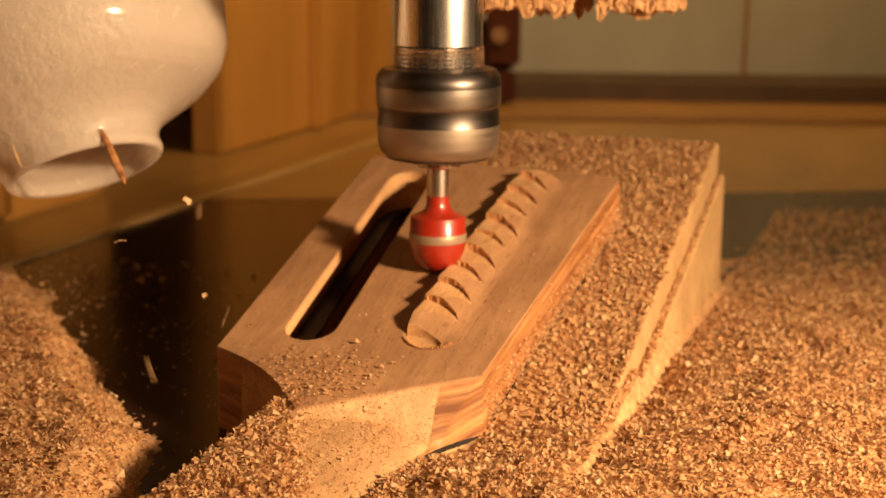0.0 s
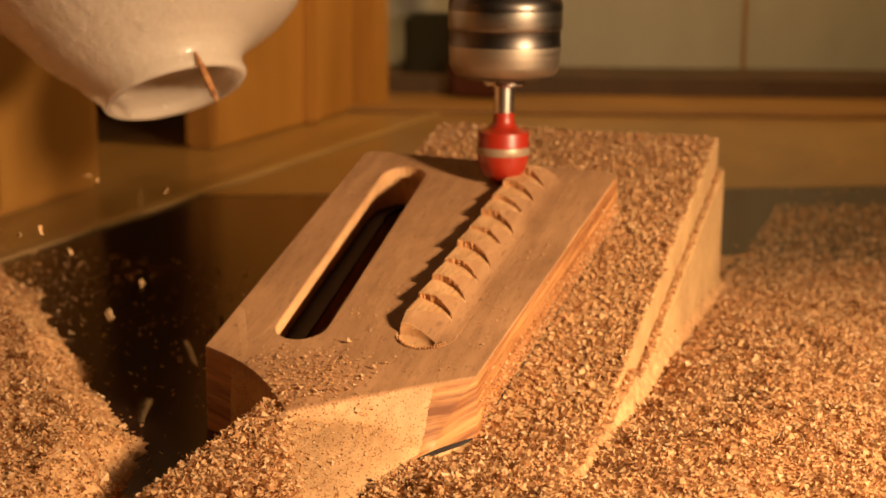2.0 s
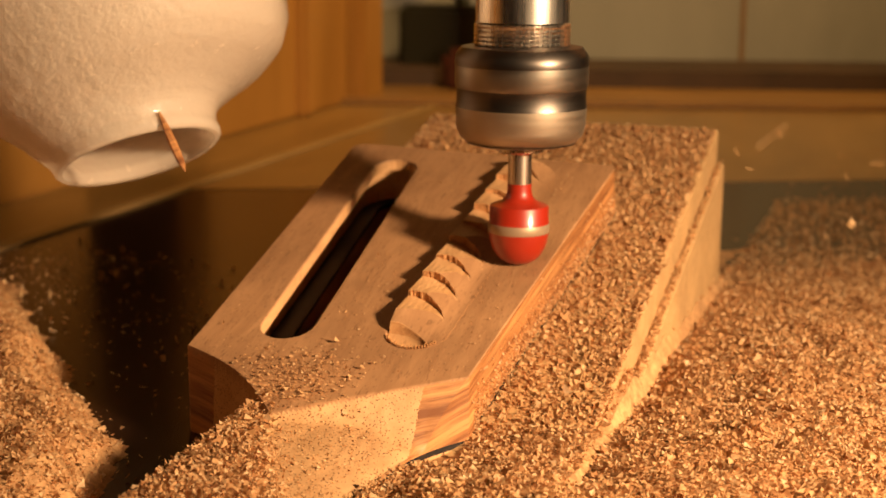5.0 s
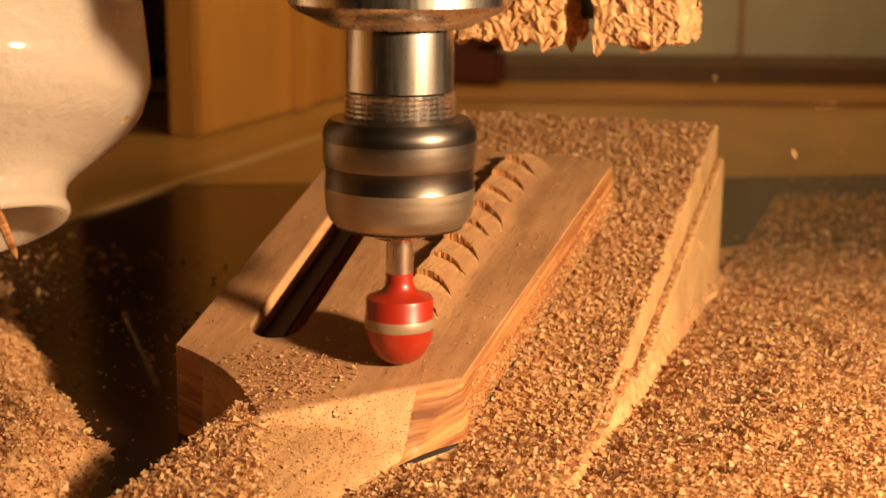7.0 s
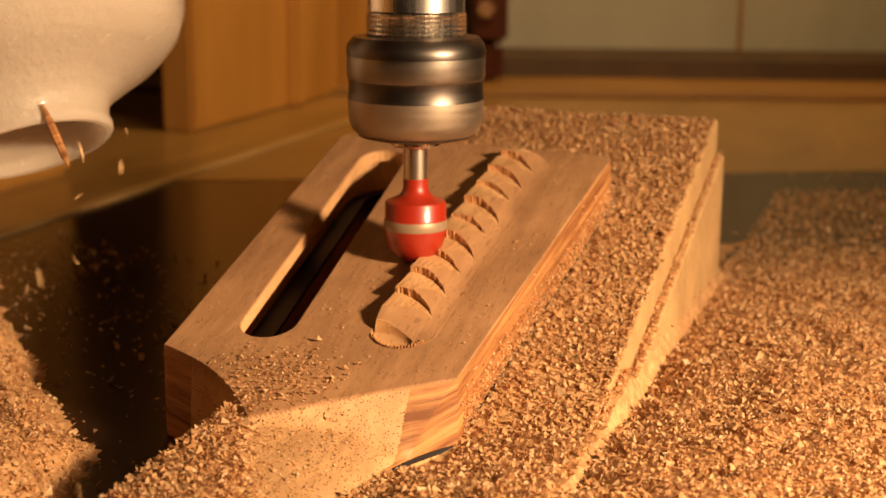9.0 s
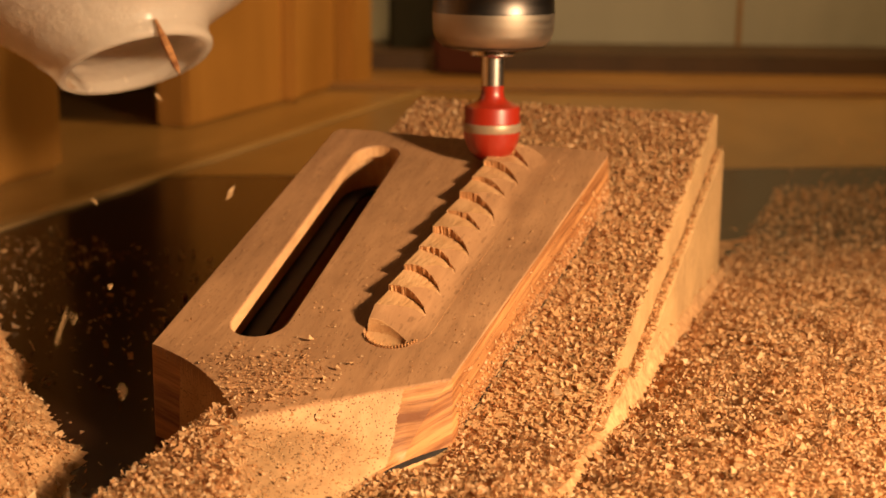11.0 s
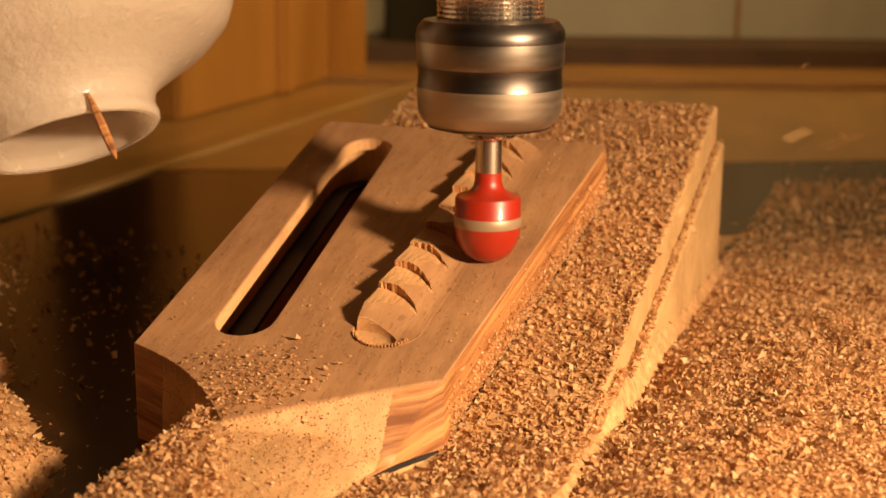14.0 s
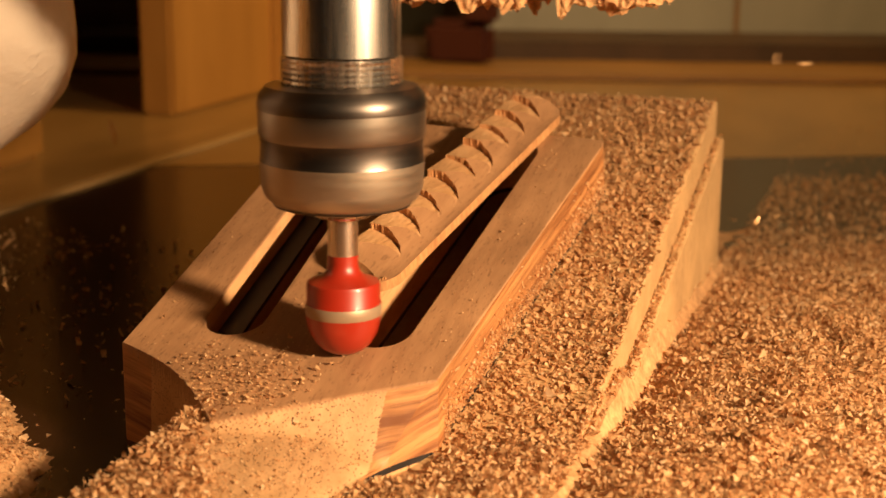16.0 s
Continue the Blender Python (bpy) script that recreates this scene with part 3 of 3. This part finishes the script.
flakes("wood_chips", strewn(44000, -0.036, 0.0622, -0.018, 0.175, ramp_top, 0.0016, lambda x, y: 1.0 if (x > 0.036 + y * 0.075 or y > 0.112) else 0.0), "tan wood chips lying on the wedge", flat=0.55)
flakes("wood_chips", strewn(2600, 0.0625, 0.0655, -0.01, 0.175, lambda x, y: FACE0 - (0.0254 if x > 0.0633 else 0.0150) + y * TAN, 0.0008, lambda x, y: max(0.12, 1 - y / 0.12)), "tan wood chips lying on the edge of the wedge", flat=0.55)


def on_face(x, y):
    return FACE0 + y * TAN + 0.0002


def neck_top(x, y):
    hit, place, _, _ = SHAFT.ray_cast(NECK_INV @ Vector((x, y, 0.2)), NECK_INV.to_3x3() @ Vector((0, 0, -1)))
    return (HEAD @ place).z if hit else TABLE


bpy.context.view_layer.update()
SHAFT = next(o for o in neck.children if o.name.startswith("shaft"))
NECK_INV = HEAD.inverted()


def inside_slot(x, y):
    return (-0.030 < x < -0.007 and 0.004 < y < 0.112) or (0.009 < x < 0.029 and 0.006 < y < 0.112)


flakes("wood_dust", strewn(900, -0.036, 0.035, -0.018, 0.022, on_face, 0.0007, lambda x, y: 0.0 if inside_slot(x, y) or (y < 0 and abs(x + 0.003) > 0.030 + y * 1.5) else math.exp(-((x + 0.004) / 0.013) ** 2 - ((y + 0.010) / 0.010) ** 2)), "fine chips scattered on the headstock", size=(0.00025, 0.0008), flat=0.3)
flakes("wood_dust", strewn(420, -0.034, 0.036, 0.0, 0.11, on_face, 0.0003, lambda x, y: 0.0 if inside_slot(x, y) else 0.5), "fine chips scattered on the headstock", size=(0.0002, 0.0006), flat=0.2)
flakes("wood_chips", strewn(15000, -0.016, 0.026, -0.13, -0.012, neck_top, 0.0030, lambda x, y: (1 if y < -0.0165 else 0) * min(1, max(0, (0.004 - x + (-y - 0.03) * 0.55) / 0.012)) * (1 if x > -0.010 else 0.08)), "tan wood chips piled on the neck shaft", flat=0.5)
flakes("wood_dust", strewn(2200, -0.008, 0.026, -0.10, -0.012, neck_top, 0.0004, lambda x, y: 1.0 if x < 0.022 else 0.3), "fine dust strewn over the carved shaft", size=(0.0002, 0.0008), flat=0.25)
side_dust = []
for k in range(2600):
    v = rng.uniform(0.0, 0.112)
    d = -THICK + 0.0012 + abs(rng.normal(0, 0.0035))
    side_dust.append(tuple(HEAD @ Vector((0.0361 + 0.0080 * v / 0.1158 + rng.uniform(0, 0.0003), v, min(-0.001, d)))))
flakes("wood_dust", side_dust, "pale dust clinging to the side of the headstock", size=(0.0003, 0.0009), flat=0.7)

# ---- chips thrown by the cutter: each lies still, flies once, and lies still again ----
def chip_mesh(k):
    r = random.Random(40 + k)
    bm = bmesh.new()
    n = 5
    l, w = r.uniform(0.0014, 0.0034), r.uniform(0.0007, 0.0017)
    top = [[bm.verts.new((l * (i / n - 0.5), w * (j - 0.5) * r.uniform(0.6, 1.1), 0.0012 * (i / n - 0.5) ** 2 * r.uniform(0.5, 1.5))) for j in (0, 1)] for i in range(n + 1)]
    low = [[bm.verts.new(v.co + Vector((0, 0, -0.00018))) for v in pair] for pair in top]
    for i in range(n):
        bm.faces.new((top[i][0], top[i + 1][0], top[i + 1][1], top[i][1]))
        bm.faces.new((low[i][1], low[i + 1][1], low[i + 1][0], low[i][0]))
        for j in (0, 1):
            bm.faces.new((top[i][j], low[i][j], low[i + 1][j], top[i + 1][j]))
    for i in (0, n):
        bm.faces.new((top[i][0], top[i][1], low[i][1], low[i][0]))
    return mesh_of(bm, "wood_chip", MDF)


CHIP_MESHES = [chip_mesh(k) for k in range(8)]


def tip_at(t, tips):
    for a, b in zip(tips, tips[1:]):
        if a[0] <= t <= b[0]:
            k = (t - a[0]) / (b[0] - a[0])
            return Vector(a[1:]).lerp(Vector(b[1:]), k)
    return Vector(tips[-1][1:])


def flights(tips, count):
    r = random.Random(11)
    out = []
    for k in range(count):
        t0 = 16.2 * (k + r.random()) / count - 0.4
        start = tip_at(min(16, max(0, t0)), tips)
        late = min(1, max(0, (start.x - 0.008) / 0.02))
        if r.random() > late:
            aim = Vector((r.uniform(-0.19, -0.06), start.y + r.uniform(-0.09, 0.10), 0))
            aim.z = max(TABLE, left_height(aim.x, aim.y)) + 0.001
        else:
            aim = Vector((r.uniform(0.08, 0.24), start.y + r.uniform(0.02, 0.22), 0))
            aim.z = max(TABLE, right_height(aim.x, aim.y)) + 0.001
        span = r.uniform(0.45, 0.95)
        up = r.uniform(0.015, 0.08)
        first = Vector((r.uniform(0.048, 0.060), start.y, FACE0 - 0.0150 + start.y * TAN))
        if aim.x < 0:
            first = Vector((r.uniform(-0.024, 0.002), r.uniform(-0.11, -0.024), 0))
            first.z = neck_top(first.x, first.y) + 0.0012
        a0 = [r.uniform(0, 360) for _ in range(3)]
        rows = []
        steps = 9
        for s in range(steps + 1):
            u = s / steps
            p = first.lerp(aim, u)
            p.z += 4 * up * u * (1 - u)
            rows.append((t0 + span * u, pose(*p, a0[0] + 260 * u, a0[1] + 180 * u, a0[2] + 200 * u)))
        keep = [(t, m) for t, m in rows if 0.001 < t < 15.999]
        if not keep:
            continue
        held = []
        for t in (0.0, 16.0):
            if t <= t0:
                m = rows[0][1]
            elif t >= t0 + span:
                m = rows[-1][1]
            else:
                m = min(rows, key=lambda q: abs(q[0] - t))[1]
            held.append((t, m))
        seen = {}
        for t, m in [held[0], *keep, held[1]]:
            seen[frame(t)] = (t, m)
        chip = tagged(new("wood_chip", CHIP_MESHES[k % 8]), "pale curled wood chip thrown up by the cutter", "wood chip", "thrown wood chips")
        out.append((t0, chip, [seen[f] for f in sorted(seen)]))
    return out


# ---- what moves ----
def motions():
    tips = [
        (0, 0.0072, 0.0474, 0.0228),
        (0.5, 0.0079, 0.0603, 0.0265),
        (1, 0.0088, 0.0732, 0.0302),
        (1.5, 0.0085, 0.0906, 0.0352),
        (2, 0.0105, 0.1008, 0.0381),
        (2.5, 0.0209, 0.1111, 0.0411),
        (3, 0.0332, 0.1052, 0.0394),
        (3.5, 0.0342, 0.0925, 0.0357),
        (4, 0.0332, 0.0792, 0.0319),
        (5, 0.0318, 0.0520, 0.0241),
        (5.5, 0.0311, 0.0385, 0.0202),
        (6, 0.0303, 0.0245, 0.0162),
        (6.5, 0.0293, 0.0112, 0.0123),
        (7, 0.0195, 0.0034, 0.0101),
        (7.5, 0.0079, 0.0071, 0.0111),
        (8, 0.0073, 0.0199, 0.0148),
        (8.5, 0.0079, 0.0336, 0.0188),
        (9, 0.0088, 0.0468, 0.0226),
        (9.5, 0.0092, 0.0600, 0.0264),
        (10, 0.0096, 0.0735, 0.0303),
        (10.5, 0.0098, 0.0880, 0.0344),
        (11, 0.0125, 0.1015, 0.0383),
        (11.5, 0.0224, 0.1096, 0.0406),
        (12, 0.0327, 0.1025, 0.0386),
        (12.5, 0.0321, 0.0896, 0.0349),
        (13, 0.0312, 0.0757, 0.0309),
        (13.5, 0.0306, 0.0613, 0.0268),
        (14, 0.0300, 0.0477, 0.0228),
        (14.5, 0.0294, 0.0339, 0.0188),
        (15, 0.0283, 0.0231, 0.0158),
        (15.5, 0.0262, 0.0112, 0.0123),
        (16, 0.0132, 0.0057, 0.0108),
    ]
    thrown = flights(tips, 400)
    walk(spindle, [(t, pose(x, y, z)) for t, x, y, z in tips])
    walk(nozzle, [(t, pose(x - 0.1030, y - 0.0124, z + 0.0231)) for t, x, y, z in tips])
    walk(carriage, [(t, pose(x, y + 0.058, z + 0.0676)) for t, x, y, z in tips])
    pivot = Vector((0.0231, 0.0207, 0))
    off = lambda dx, dy, dz, turn, tip=0: HEAD @ Matrix.Translation(pivot + Vector((dx, dy, dz))) @ pose(0, 0, 0, tip, 0, turn) @ Matrix.Translation(-pivot)
    walk(waste, [(0, HEAD), (14.7, HEAD), (14.83, HEAD), (14.9, off(-0.004, 0.004, 0.004, -3, 3)), (15.0, off(-0.0085, 0.0185, 0.0030, -6.5)), (15.1, off(-0.0094, 0.0195, 0.0025, -7)), (15.4, off(-0.0094, 0.0195, 0.0025, -7)), (16.0, off(-0.0094, 0.0195, 0.0025, -7))])
    for t0, chip, rows in thrown:
        walk(chip, rows)


motions()
